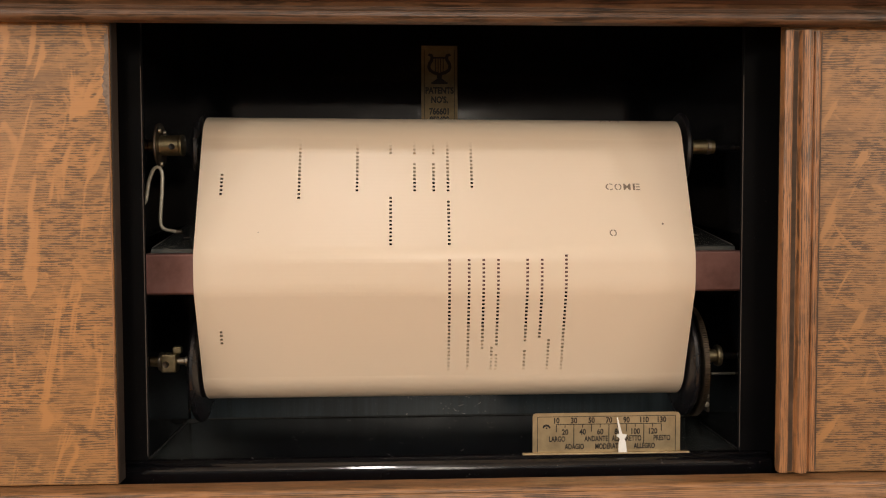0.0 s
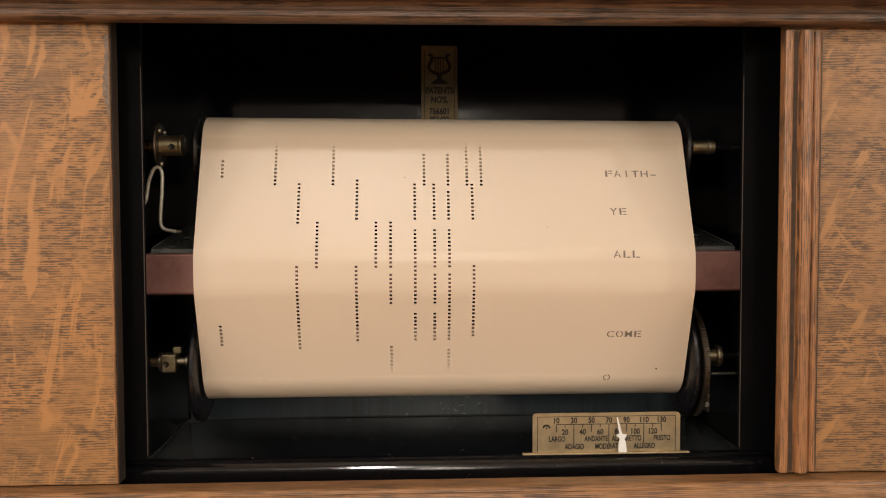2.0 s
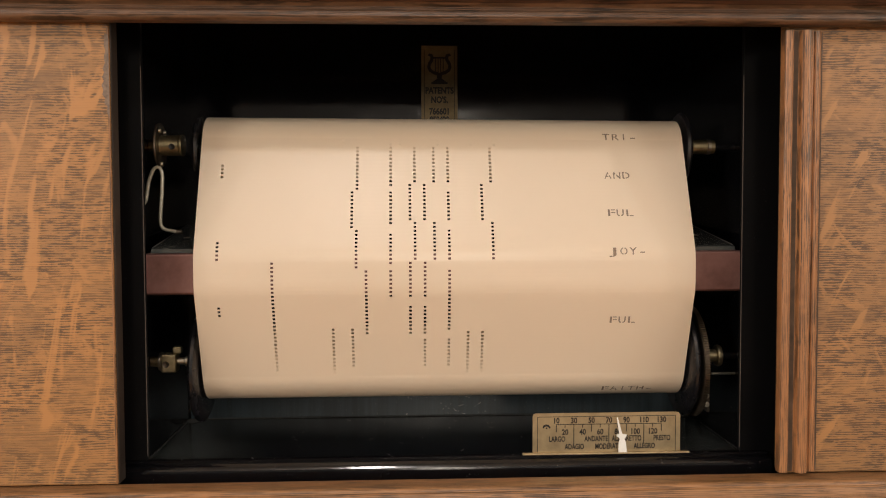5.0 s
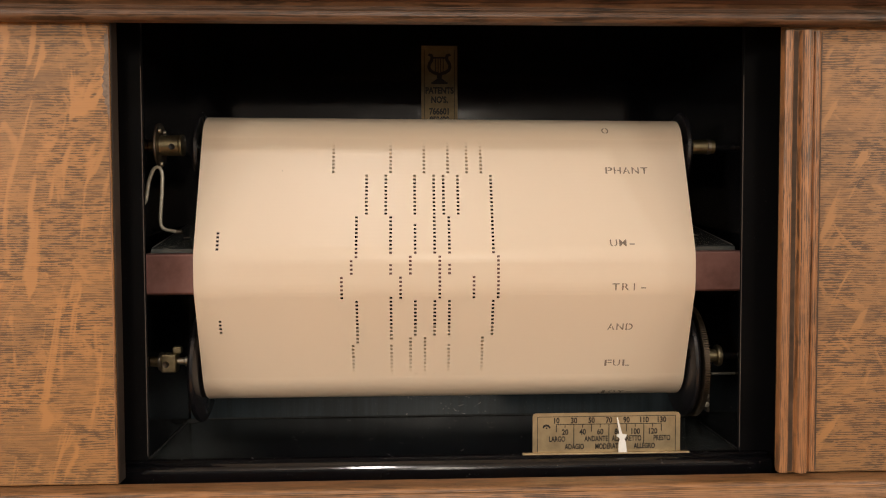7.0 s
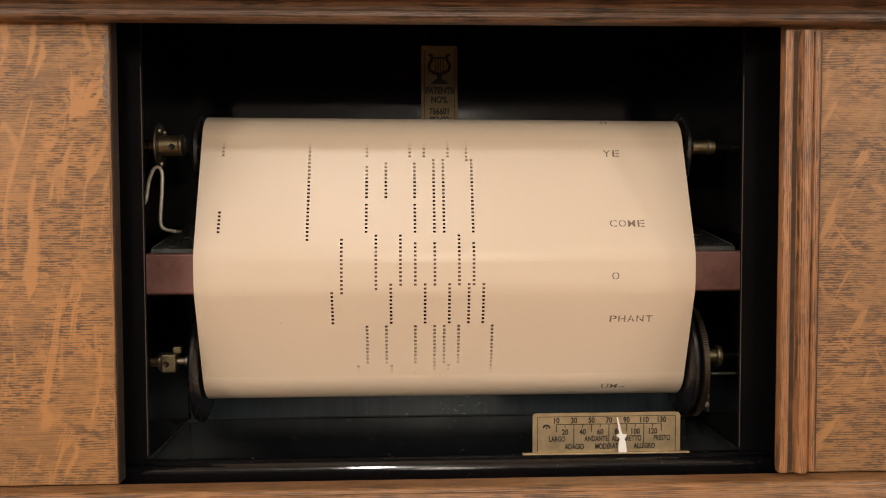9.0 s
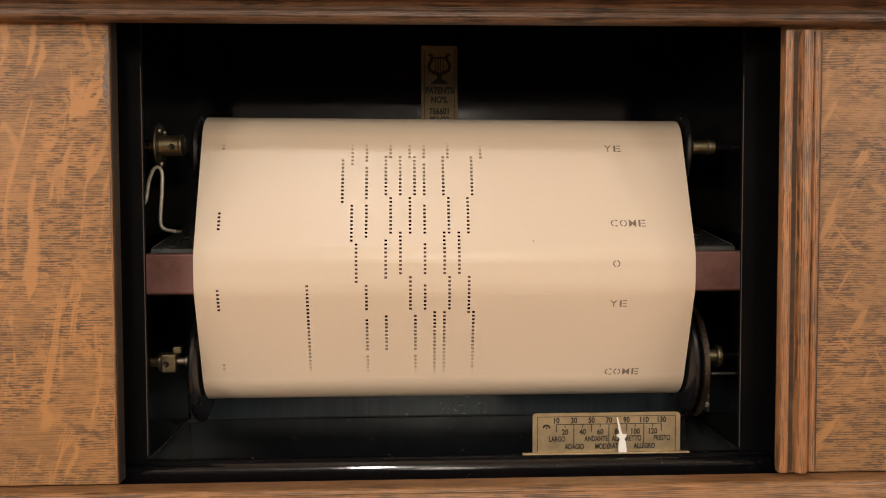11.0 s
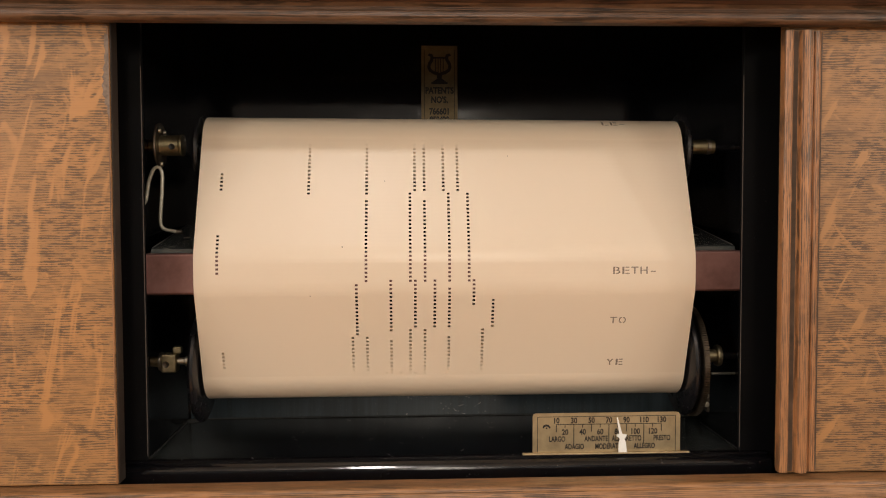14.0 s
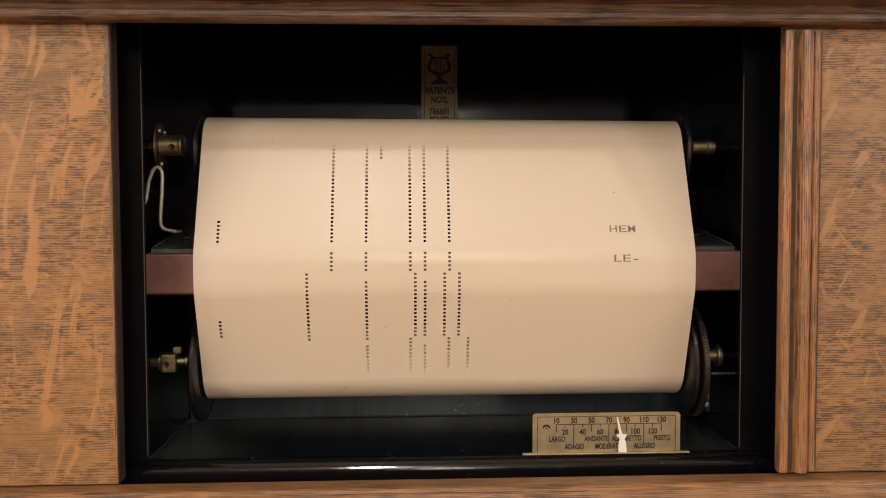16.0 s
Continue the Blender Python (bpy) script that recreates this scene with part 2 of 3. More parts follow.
def lettering(text, height, stretch=1.0, spacing=1.0, bold=0.0, align="CENTER"):
    """Flat letters in the plane y = 0, facing the viewer; height is that of a capital."""
    cu = bpy.data.curves.new("letters", "FONT")
    k = height / 0.69
    cu.body, cu.size, cu.space_character = text, 1.0, spacing
    cu.align_x, cu.align_y = align, "CENTER"
    cu.resolution_u, cu.fill_mode = 3, "FRONT"
    cu.offset = bold / k
    ob = bpy.data.objects.new("letters", cu)
    me = bpy.data.meshes.new_from_object(ob)
    bm = bmesh.new()
    bm.from_mesh(me)
    bpy.data.objects.remove(ob)
    bpy.data.curves.remove(cu)
    bpy.data.meshes.remove(me)
    for v in bm.verts:
        v.co = Vector((v.co.x * stretch * k, 0, v.co.y * k))
    return bm


def shifted(bm, x=0, y=0, z=0):
    bm.transform(Matrix.Translation((x, y, z)))
    return bm


# ---- the unseen room, added round the piano to bounce and reflect light ----
def room():
    def wall(name, lo, hi, mat, label, cat):
        tagged(part(name, box(lo, hi), mat), label, cat, kind="structure")

    wall("floor", (-3.2, -3.2, -0.1), (3.2, 0.6, 0.0), FLOOR, "unseen warm brown floor that bounces light upward", "floor")
    wall("ceiling", (-3.2, -3.2, 2.6), (3.2, 0.6, 2.7), WALL, "plain pale plaster ceiling", "ceiling")
    wall("wall_south", (-3.2, -3.3, 0.0), (3.2, -3.2, 2.6), WALL_DARK, "unseen dark wall facing the piano, for dark reflections", "wall")
    wall("wall_north", (-3.2, 0.5, 0.0), (3.2, 0.6, 2.6), WALL, "plain warm plaster wall behind the piano", "wall")
    wall("wall_west", (-3.3, -3.2, 0.0), (-3.2, 0.6, 2.6), WALL, "plain warm plaster side wall", "wall")
    wall("wall_east", (3.2, -3.2, 0.0), (3.3, 0.6, 2.6), WALL, "plain warm plaster side wall", "wall")


room()

# ---- oak case front ----
HEAD_Z, SILL_Z = 1.2413, 0.9894
BASE = -0.0562


def case_scaled(thing):
    """The case front is drawn at 1.049 of its size; set it 22 mm before the spool box."""
    k = 0.953
    for piece in thing.children:
        piece.data.transform(Matrix.Scale(k, 4))
    x, y, z = thing.location
    thing.location = (k * x - 0.0011, k * y - 0.0226, k * z + 0.0536)


def case_front():
    top = empty("piano_case", (0, 0, 0))
    tagged(top, "dark stained oak player piano case with open spool compartment", "piano")
    # header: cornice, groove and bead
    prof = [(0.006, 1.36), (-0.032, 1.36), (-0.032, 1.2575)] + arc(-0.028, 1.2575, 0.004, 180, 250, 4)
    prof += [(-0.0225, 1.2514), (-0.0210, 1.2496)] + arc(-0.0192, HEAD_Z + 0.0036, 0.0036, 130, 270, 7) + [(-0.0150, HEAD_Z), (-0.0140, 1.264), (0.006, 1.264)]
    part("header_rail", extrude_profile(prof, -0.75, 0.75), OAK_RAIL, top, "dark moulded oak header rail")
    prof = [(0.0, 0.80), (-0.036, 0.80), (-0.036, 0.9770)] + arc(-0.032, 0.9770, 0.004, 180, 95, 5)
    prof += [(-0.0285, 0.9808), (-0.0270, 0.9825)] + arc(-0.0228, SILL_Z - 0.0030, 0.0030, 190, 90, 6) + [(-0.0104, SILL_Z), (-0.0104, 0.9712), (0.15, 0.9712), (0.15, 0.955), (0.0, 0.955)]
    part("sill_rail", extrude_profile(prof, -0.75, 0.75), OAK_SILL, top, "moulded oak rail below the spool box")
    part("lower_panel", box((-0.75, -0.03, BASE), (0.75, 0.0, 0.80)), OAK_DOOR, top)
    part("side_panel", box((-0.78, -0.05, BASE), (-0.75, 0.45, 1.36)), OAK_DOOR, top)
    part("side_panel", box((0.75, -0.05, BASE), (0.78, 0.45, 1.36)), OAK_DOOR, top)
    part("lid", box((-0.78, -0.06, 1.36), (0.78, 0.45, 1.385), 0.004), OAK_DOOR, top)
    part("back_panel", box((-0.75, 0.43, BASE), (0.75, 0.45, 1.36)), OAK_DOOR, top)
    case_scaled(top)


case_front()


def sliding_doors():
    left = empty("sliding_door", (-0.1830, -0.012, SILL_Z))
    tagged(left, "quarter-sawn oak sliding door, slid open beside the spool box", "cabinet door", "sliding doors")
    part("panel", box((-0.55, -0.0, 0.0005), (0.0, 0.0108, 0.262), 0.0008), OAK_DOOR, left)
    part("edge_band", box((0.0001, 0.0006, 0.0006), (0.0007, 0.0106, 0.2615), 0.0002, 1), OAK_EDGE, left, "dark brown door edge")
    part("worn_arris", box((-0.0011, -0.00025, 0.001), (-0.0002, 0.0004, 0.250), 0.0001, 1), OAK_POST, left, "pale rubbed edge of the door")
    bm = bmesh.new()
    chip = [(-0.0002, 0.246), (-0.0022, 0.247), (-0.0026, 0.240), (-0.0019, 0.2375), (-0.0028, 0.234), (-0.0022, 0.231), (-0.0036, 0.228), (-0.0028, 0.226), (-0.0040, 0.2235), (-0.0031, 0.2215), (-0.0043, 0.219), (-0.0034, 0.2165), (-0.0040, 0.214), (-0.0024, 0.212), (-0.0030, 0.2095), (-0.0013, 0.2075), (-0.0018, 0.205), (-0.0002, 0.201)]
    bm.faces.new([bm.verts.new((x, -0.00032, z)) for x, z in chip])
    part("rubbed_corner", bm, RUBBED, left, "grey rubbed corner of the door")
    right = empty("sliding_door", (0.1862, -0.012, SILL_Z))
    tagged(right, "quarter-sawn oak sliding door with a reeded pull moulding", "cabinet door", "sliding doors")
    part("panel", box((0.004, 0.0, 0.0005), (0.55, 0.0108, 0.262), 0.001), OAK_DOOR_EAST, right)
    # reeded stile along the door's free edge
    w = 0.0212
    out = [(0.0, -0.0003), (0.0, -0.0036)] + arc(0.0014, -0.0040, 0.0014, 180, 270, 4) + [(0.0040, -0.0053), (0.0050, -0.0046), (0.0058, -0.0022), (0.0070, -0.0015), (0.0084, -0.0020), (0.0092, -0.0036)]
    out += arc(0.0124, -0.0042, 0.0032, 190, 350, 8) + [(0.0160, -0.0028), (0.0172, -0.0026), (0.0182, -0.0036), (0.0200, -0.0040), (w, -0.0030), (w, -0.0003)]
    # grime strip that also paints in the shade of the groove
    part("groove", box((0.0056, -0.0024, 0.0025), (0.0088, -0.0012, HEAD_Z - SILL_Z - 0.0023)), GRIME_SHADE, right, "grimy groove with shade painted in")
    # dark strip drawn in for the shadow line along the moulding
    part("shadow_strip", box((w + 0.0001, -0.0006, 0.0025), (w + 0.0022, 0.0002, HEAD_Z - SILL_Z - 0.0023), 0.0003, 1), GRIME_SHADE, right, "dark strip painted as the moulding's shadow line")
    part("pull_moulding", extrude_profile(out, 0.0024, HEAD_Z - SILL_Z - 0.0022, "z"), OAK_POST, right, "reeded oak pull moulding")
    case_scaled(left)
    case_scaled(right)


sliding_doors()

# ---- the black spool box ----
HALF, WEST, EAST, DEEP, TOP_Z, FLOOR_Z = 0.170, -0.179, 0.182, 0.1288, 1.285, 0.9914


def spool_box():
    top = empty("spool_box", (0, 0, 1.0))
    tagged(top, "glossy black lacquered spool box inside the piano", "spool box")
    t, up, lo = 0.012, TOP_Z - 1.0, FLOOR_Z - 1.0
    part("back_board", box((WEST - t, DEEP, lo - t), (EAST + t, DEEP + t, up)), BLACK, top)
    part("side_board", box((WEST - t, 0.0037, lo - t), (WEST, DEEP, up)), BLACK, top)
    part("side_board", box((EAST, 0.0037, lo - t), (EAST + t, DEEP, up)), BLACK, top)
    part("floor_board", box((WEST, 0.0005, lo - t), (EAST, DEEP, lo)), BLACK_DUSTY, top)
    part("top_board", box((WEST - t, 0.0, up), (EAST + t, DEEP + t, up + t)), BLACK, top)
    part("stile", box((-HALF - 0.06, 0.0, -0.016), (-HALF, 0.0035, up), 0.0003, 1), BLACK_STILE, top)
    part("stile", box((HALF, 0.0, -0.016), (HALF + 0.06, 0.0035, up), 0.0003, 1), BLACK_STILE, top)
    lip = [(0.0004, 0.0), (-0.0035, 0.0), (-0.0036, -0.0012), (-0.0052, -0.0014)] + arc(-0.0052, -0.0064, 0.005, 90, 180, 7) + [(-0.0102, -0.0145), (0.0004, -0.0145)]
    part("front_lip", extrude_profile(lip, -0.1822, 0.1852), BLACK, top, "rounded glossy black front lip")
    # added thin sheet, coloured like the reflection low on the back board
    part("back_sheen_sheet", box((WEST + 0.001, DEEP - 0.0006, lo + 0.0002), (EAST - 0.001, DEEP - 0.0001, 0.034)), BLACK_SHEEN, top, "thin sheet painted with the back board's bluish reflection")
    # dust gathered along the corners and worn arrises
    for x in (WEST + 0.0004, EAST - 0.0004):
        part("dust_glint_line", tube([(x, 0.012 + 0.0145 * k, lo + 0.0003 + 0.0002 * (k % 2)) for k in range(9)], 0.00045, 6), DUST_GLINT, top, "pale dust in the corner")
    # pale tube stands in for the highlight where floor meets back board
    part("dust_glint_line", tube([(WEST + 0.004 + 0.0322 * k, DEEP - 0.0012, lo + 0.0003 + 0.0002 * (k % 2)) for k in range(12)], 0.0005, 6), DUST_GLINT, top, "pale strip for the highlight along the back joint")
    for x, d in ((WEST + 0.004, 0.122), (EAST - 0.006, 0.120)):
        heap = lathe([(0.0, 0.0075), (0.0008, 0.0050), (0.0014, 0.0022), (0.0016, 0)], "z", 14)
        for v in heap.verts:
            v.co = Vector((v.co.x * (1 + 0.3 * noise.noise(v.co * 300)) + x, v.co.y * 0.7 + d, v.co.z + lo + 0.0002))
        part("dust_heap", heap, DUST_GLINT, top, "pale dust in the back corner", True)
    flecks = bmesh.new()
    for k in range(60):
        far = random.random() < 0.55
        x = random.gauss(-0.005, 0.045) if far else random.uniform(-0.165, 0.17)
        d, h = (random.uniform(0.050, 0.120), lo) if far else (random.uniform(-0.0040, 0.050), 0.0) if random.random() < 0.3 else (random.uniform(0.02, 0.1), lo)
        if h == 0.0:
            d = random.uniform(-0.0030, 0.0)
        a, l, w = random.uniform(0, 3.14), random.choice((0.0003, 0.0004, 0.0005, 0.0014)), 0.00022
        c, n = math.cos(a), math.sin(a)
        flecks.faces.new([flecks.verts.new((x + p * l * c - q * w * n, d + p * l * n + q * w * c, h + 0.0002)) for p, q in ((-1, -1), (1, -1), (1, 1), (-1, 1))])
    for k in range(26):
        x, h = random.gauss(0.012, 0.016), lo + random.uniform(0.001, 0.017)
        a, l, w = random.gauss(0.2, 0.5), random.choice((0.0003, 0.0004, 0.0006, 0.0015)), 0.00020
        c, n = math.cos(a), math.sin(a)
        flecks.faces.new([flecks.verts.new((x + p * l * c - q * w * n, DEEP - 0.0009, h + p * l * n + q * w * c)) for p, q in ((-1, -1), (1, -1), (1, 1), (-1, 1))])
    tagged(part("dust_flecks", flecks, DUST, top, "scattered pale lint"), kind="stuff")
    part("worn_edge", box((-HALF - 0.0003, -0.0004, 0.002), (-HALF + 0.0001, 0.0002, 0.221)), BLACK_WORN, top, "worn pale arris")
    part("worn_edge", box((HALF - 0.0002, -0.0003, 0.002), (HALF + 0.0002, 0.0002, 0.217)), BLACK_WORN, top, "worn pale arris")


spool_box()


# ---- the path of the paper, in depth and height, by its length from the bar's middle ----
UP, DOWN = radians(21.3), radians(19.0)
BEND = 0.032
R_TOP, R_LOW = 0.0184, 0.0214
Z_TOP, Z_LOW = 1.1778, 1.0480
PITCH, COLUMN, MIDDLE = 0.002362, 0.002788, 0.0011
FRONT = -0.0006


@functools.lru_cache(None)
def path_marks():
    zu, zd = 1.1155 - BEND * math.tan(UP / 2), 1.0955 + BEND * math.tan(DOWN / 2)
    pu = (FRONT + BEND * (1 - math.cos(UP)), zu + BEND * math.sin(UP))
    pd = (FRONT + BEND * (1 - math.cos(DOWN)), zd - BEND * math.sin(DOWN))
    lu = (Z_TOP + R_TOP * math.sin(UP) - pu[1]) / math.cos(UP)
    ld = (pd[1] - (Z_LOW - R_LOW * math.sin(DOWN))) / math.cos(DOWN)
    cu = pu[0] + lu * math.sin(UP) + R_TOP * math.cos(UP)
    cd = pd[0] + ld * math.sin(DOWN) + R_LOW * math.cos(DOWN)
    return zu, zd, pu, pd, lu, ld, cu, cd


MID_Z = 1.105
ZU, ZD, PU, PD, LU, LD, Y_TOP, Y_LOW = path_marks()
S_UP = ZU - MID_Z
S_DOWN = MID_Z - ZD
S_ROLL_TOP = S_UP + BEND * UP + LU
S_ROLL_LOW = S_DOWN + BEND * DOWN + LD
LAYER = 0.00030


def on_path(s):
    """Depth, height and lean (radians, back at the top) at the length s below the bar's middle."""
    if s < 0:
        u = -s
        if u <= S_UP:
            return FRONT, MID_Z + u, 0.0
        u -= S_UP
        if u <= BEND * UP:
            a = u / BEND
            return FRONT + BEND * (1 - math.cos(a)), ZU + BEND * math.sin(a), a
        u -= BEND * UP
        if u <= LU:
            return PU[0] + u * math.sin(UP), PU[1] + u * math.cos(UP), UP
        a = UP + (u - LU) / R_TOP
        r = R_TOP - LAYER * (a - UP) / (2 * math.pi)
        return Y_TOP - r * math.cos(a), Z_TOP + r * math.sin(a), a
    u = s
    if u <= S_DOWN:
        return FRONT, MID_Z - u, 0.0
    u -= S_DOWN
    if u <= BEND * DOWN:
        a = u / BEND
        return FRONT + BEND * (1 - math.cos(a)), ZD - BEND * math.sin(a), -a
    u -= BEND * DOWN
    if u <= LD:
        return PD[0] + u * math.sin(DOWN), PD[1] - u * math.cos(DOWN), -DOWN
    a = DOWN + (u - LD) / R_LOW
    r = R_LOW - LAYER * (a - DOWN) / (2 * math.pi)
    return Y_LOW - r * math.cos(a), Z_LOW - r * math.sin(a), -a


# ---- tracker bar ----
def tracker_bar():
    top = empty("tracker_bar", (0, 0, MID_Z))
    tagged(top, "rose bronze tracker bar on a black wooden bracket", "tracker bar")
    half, front = 0.0118, FRONT + 0.0011
    r = 0.0016
    pts = [(0.016, half)] + arc(front + r, half - r, r, 90, 180, 5) + arc(front + r, -half + r, r, 180, 270, 5) + [(0.016, -half)]
    part("bar", extrude_profile(pts, -0.1693, 0.1693), BAR, top, "rose bronze bar face")
    # the black block that carries the bar, rising to the back board
    bm = bmesh.new()
    ring = [(0.0028, half + 0.0002), (0.0036, half + 0.0022), (0.0060, half + 0.0030), (DEEP - 0.0005, 0.0258), (DEEP - 0.0005, 0.012), (0.030, -half), (0.0028, -half)]
    sides = []
    for west in (True, False):
        xs = [(-0.1672 if west else 0.1672) + (d - 0.0028) / (DEEP - 0.0028) * (WEST + 0.1675 if west else EAST - 0.1675) for d, _ in ring]
        sides.append([bm.verts.new((x, d, h)) for x, (d, h) in zip(xs, ring)])
    n = len(ring)
    for i in range(n):
        bm.faces.new((sides[0][i], sides[0][(i + 1) % n], sides[1][(i + 1) % n], sides[1][i]))
    bm.faces.new(sides[0])
    bm.faces.new(sides[1][::-1])
    bmesh.ops.recalc_face_normals(bm, faces=bm.faces[:])
    part("bracket", bm, BLACK_DUSTY, top, "black bracket block behind the bar")
    for x0, x1 in ((-0.1670, WEST + 0.0005), (0.1670, EAST - 0.0005)):
        part("worn_edge", tube([(x0, 0.0060, half + 0.0030), ((x0 + x1) / 2, DEEP / 2 + 0.003, half + 0.0085), (x1, DEEP - 0.001, 0.0258)], 0.00032, 6), DUST_GLINT, top, "pale worn arris")
    for x in (-0.158, 0.158):
        part("bracket_screw", lathe([(0.0, 0.0), (0.0, 0.0022), (0.0006, 0.0018), (0.0008, 0)], "z", 16, (x, 0.045, half + 0.0072)), GEAR, top, "", True)


tracker_bar()


# ---- spools ----
def supply_spool():
    top = empty("supply_spool", (0, Y_TOP, Z_TOP))
    tagged(top, "black upper roll spool held between two brass chucks", "spool")
    for side in (-1, 1):
        part("flange", lathe([(side * 0.1455, 0), (side * 0.1455, 0.0215), (side * 0.147, 0.0228), (side * 0.1485, 0.0215), (side * 0.1485, 0.008), (side * 0.1525, 0.007), (side * 0.1525, 0)]), SPOOL_BLACK, top, "black disc flange", True)
    part("core", lathe([(-0.1454, 0), (-0.1454, 0.010), (0.1454, 0.010), (0.1454, 0)]), SPOOL_BLACK, top, "", True)
    return top


def take_up_spool():
    top = empty("take_up_spool", (0, Y_LOW, Z_LOW - 0.0015))
    tagged(top, "black lower take-up spool with wide flanges and toothed gear rim", "spool")
    for side in (-1, 1):
        part("flange", lathe([(side * 0.1450, 0), (side * 0.1450, 0.0315), (side * 0.1460, 0.0335), (side * 0.1475, 0.0340), (side * 0.1490, 0.0330), (side * 0.1495, 0.0290), (side * 0.1485, 0.0270), (side * 0.1485, 0.012), (side * 0.151, 0.011), (side * 0.151, 0)], seg=64), SPOOL_BLACK, top, "black disc flange", True)
    part("core", lathe([(-0.1449, 0), (-0.1449, 0.012), (0.1449, 0.012), (0.1449, 0)]), SPOOL_BLACK, top, "", True)
    # the gear ring on the east end
    bm = lathe([(0.1512, 0.022), (0.1512, 0.0330), (0.1542, 0.0330), (0.1542, 0.022)], seg=96)
    n = 140
    for i in range(n):
        tooth = box((0.1513, 0.0325, -0.00036), (0.1541, 0.0345, 0.00036))
        tooth.transform(Matrix.Rotation(2 * math.pi * i / n, 4, "X"))
        bm = added(bm, tooth)
    gear = part("gear", bm, GEAR, top, "dark steel toothed ring")
    part("web", lathe([(0.1513, 0), (0.1513, 0.0225), (0.1532, 0.0225), (0.1532, 0)], seg=48), GEAR, gear)
    return top


SUPPLY = supply_spool()
TAKE_UP = take_up_spool()


def chucks():
    y, z = Y_TOP, Z_TOP + 0.0025
    ob = empty("drive_chuck", (-0.1800, y, z))
    tagged(ob, "tarnished brass drive chuck with disc and pierced sleeve", "chuck")
    part("shaft", lathe([(0.0012, 0), (0.0012, 0.0035), (0.012, 0.0035), (0.012, 0)]), BRASS, ob, "", True)
    part("disc", lathe([(0.0068, 0), (0.0068, 0.0132), (0.0075, 0.0138), (0.0083, 0.0132), (0.0083, 0)], seg=48), GEAR, ob, "thin dark brass disc", True)
    part("sleeve", lathe([(0.0080, 0), (0.0080, 0.0062), (0.0195, 0.0062), (0.0200, 0.0056), (0.0204, 0.0066), (0.0216, 0.0066), (0.0220, 0.0)], seg=32), BRASS, ob, "brass sleeve", True)
    part("set_screw", lathe([(-0.0062, 0), (-0.0066, 0.0017), (-0.0056, 0.0019), (-0.0050, 0.0)], "y", 16, (0.0160, -0.0003, -0.0010)), INK, ob, "dark screw hole")
    for dy, dz in ((-0.006, 0.0085), (-0.003, -0.0115), (0.004, 0.008)):
        part("rivet", lathe([(0.0076, 0), (0.0088, 0.0016), (0.0100, 0.0012), (0.0104, 0)], "x", 14, (0, dy, dz)), NICKEL, ob, "", True)
    ob = empty("idler_pin", (EAST, y, Z_TOP + 0.0016))
    tagged(ob, "short brass idler pin in the side board", "pin")
    part("collar", lathe([(-0.0275, 0), (-0.0275, 0.0045), (-0.0185, 0.0045), (-0.0180, 0.0036), (-0.0165, 0.0036), (-0.0160, 0.0042), (-0.0135, 0.0042), (-0.0130, 0)], seg=28), BRASS, ob, "", True)
    part("shaft", lathe([(-0.0135, 0), (-0.0135, 0.0024), (-0.0003, 0.0024), (-0.0003, 0)], seg=20), SPOOL_BLACK, ob, "dark shaft", True)
    part("ring", lathe([(-0.0180, 0), (-0.0180, 0.0047), (-0.0160, 0.0047), (-0.0160, 0)], seg=28), NICKEL, ob, "bright ring", True)
    part("nib", lathe([(-0.0325, 0), (-0.0325, 0.0022), (-0.0274, 0.0022), (-0.0274, 0)], seg=20), BRASS, ob, "", True)
    # lower bearings
    y, z = Y_LOW, Z_LOW + 0.0012
    ob = empty("take_up_bearing", (WEST, y, z))
    tagged(ob, "small tarnished brass bearing clip on the side board", "bearing")
    part("stud", lathe([(0.0003, 0), (0.0003, 0.003), (0.006, 0.0034), (0.006, 0)], seg=20), BRASS, ob, "", True)
    part("washer", lathe([(0.0056, 0), (0.0056, 0.0056), (0.0068, 0.0058), (0.0074, 0.0054), (0.0074, 0)], seg=28), NICKEL, ob, "bright washer", True)
    part("clip", box((0.0077, -0.006, -0.0062), (0.0165, 0.004, 0.0050), 0.001), BRASS, ob)
    part("clip_screw", lathe([(-0.0062, 0), (-0.0068, 0.0019), (-0.0058, 0.0021), (-0.0055, 0)], "y", 14, (0.0105, 0, -0.0010)), GEAR, ob, "", True)
    part("finger", box((0.0138, -0.003, 0.0050), (0.0190, 0.002, 0.0092), 0.0008), BRASS, ob)
    part("pin", lathe([(0.0165, 0), (0.0165, 0.0022), (0.0205, 0.0022), (0.0212, 0.0032), (0.0245, 0.0032), (0.0245, 0)], seg=18), NICKEL, ob, "", True)
    ob = empty("drive_bearing", (EAST, y, z))
    tagged(ob, "brass drive bearing with nickel locking pin", "bearing")
    part("hub", lathe([(-0.0185, 0), (-0.0185, 0.0040), (-0.0130, 0.0040), (-0.0126, 0.0064), (-0.0110, 0.0068), (-0.0098, 0.0064), (-0.0096, 0)], seg=28), BRASS, ob, "", True)
    part("shaft", lathe([(-0.0097, 0), (-0.0097, 0.0022), (-0.0003, 0.0022), (-0.0003, 0)], seg=20), SPOOL_BLACK, ob, "dark shaft", True)
    part("locking_pin", lathe([(-0.0150, 0), (-0.0150, 0.0008), (-0.0003, 0.0008), (-0.0003, 0)], "x", 12, (0, -0.001, -0.0112)), NICKEL, ob, "", True)
    part("strap", box((-0.0160, 0.004, -0.0370), (-0.0142, 0.010, -0.0060), 0.0005), GEAR, ob)
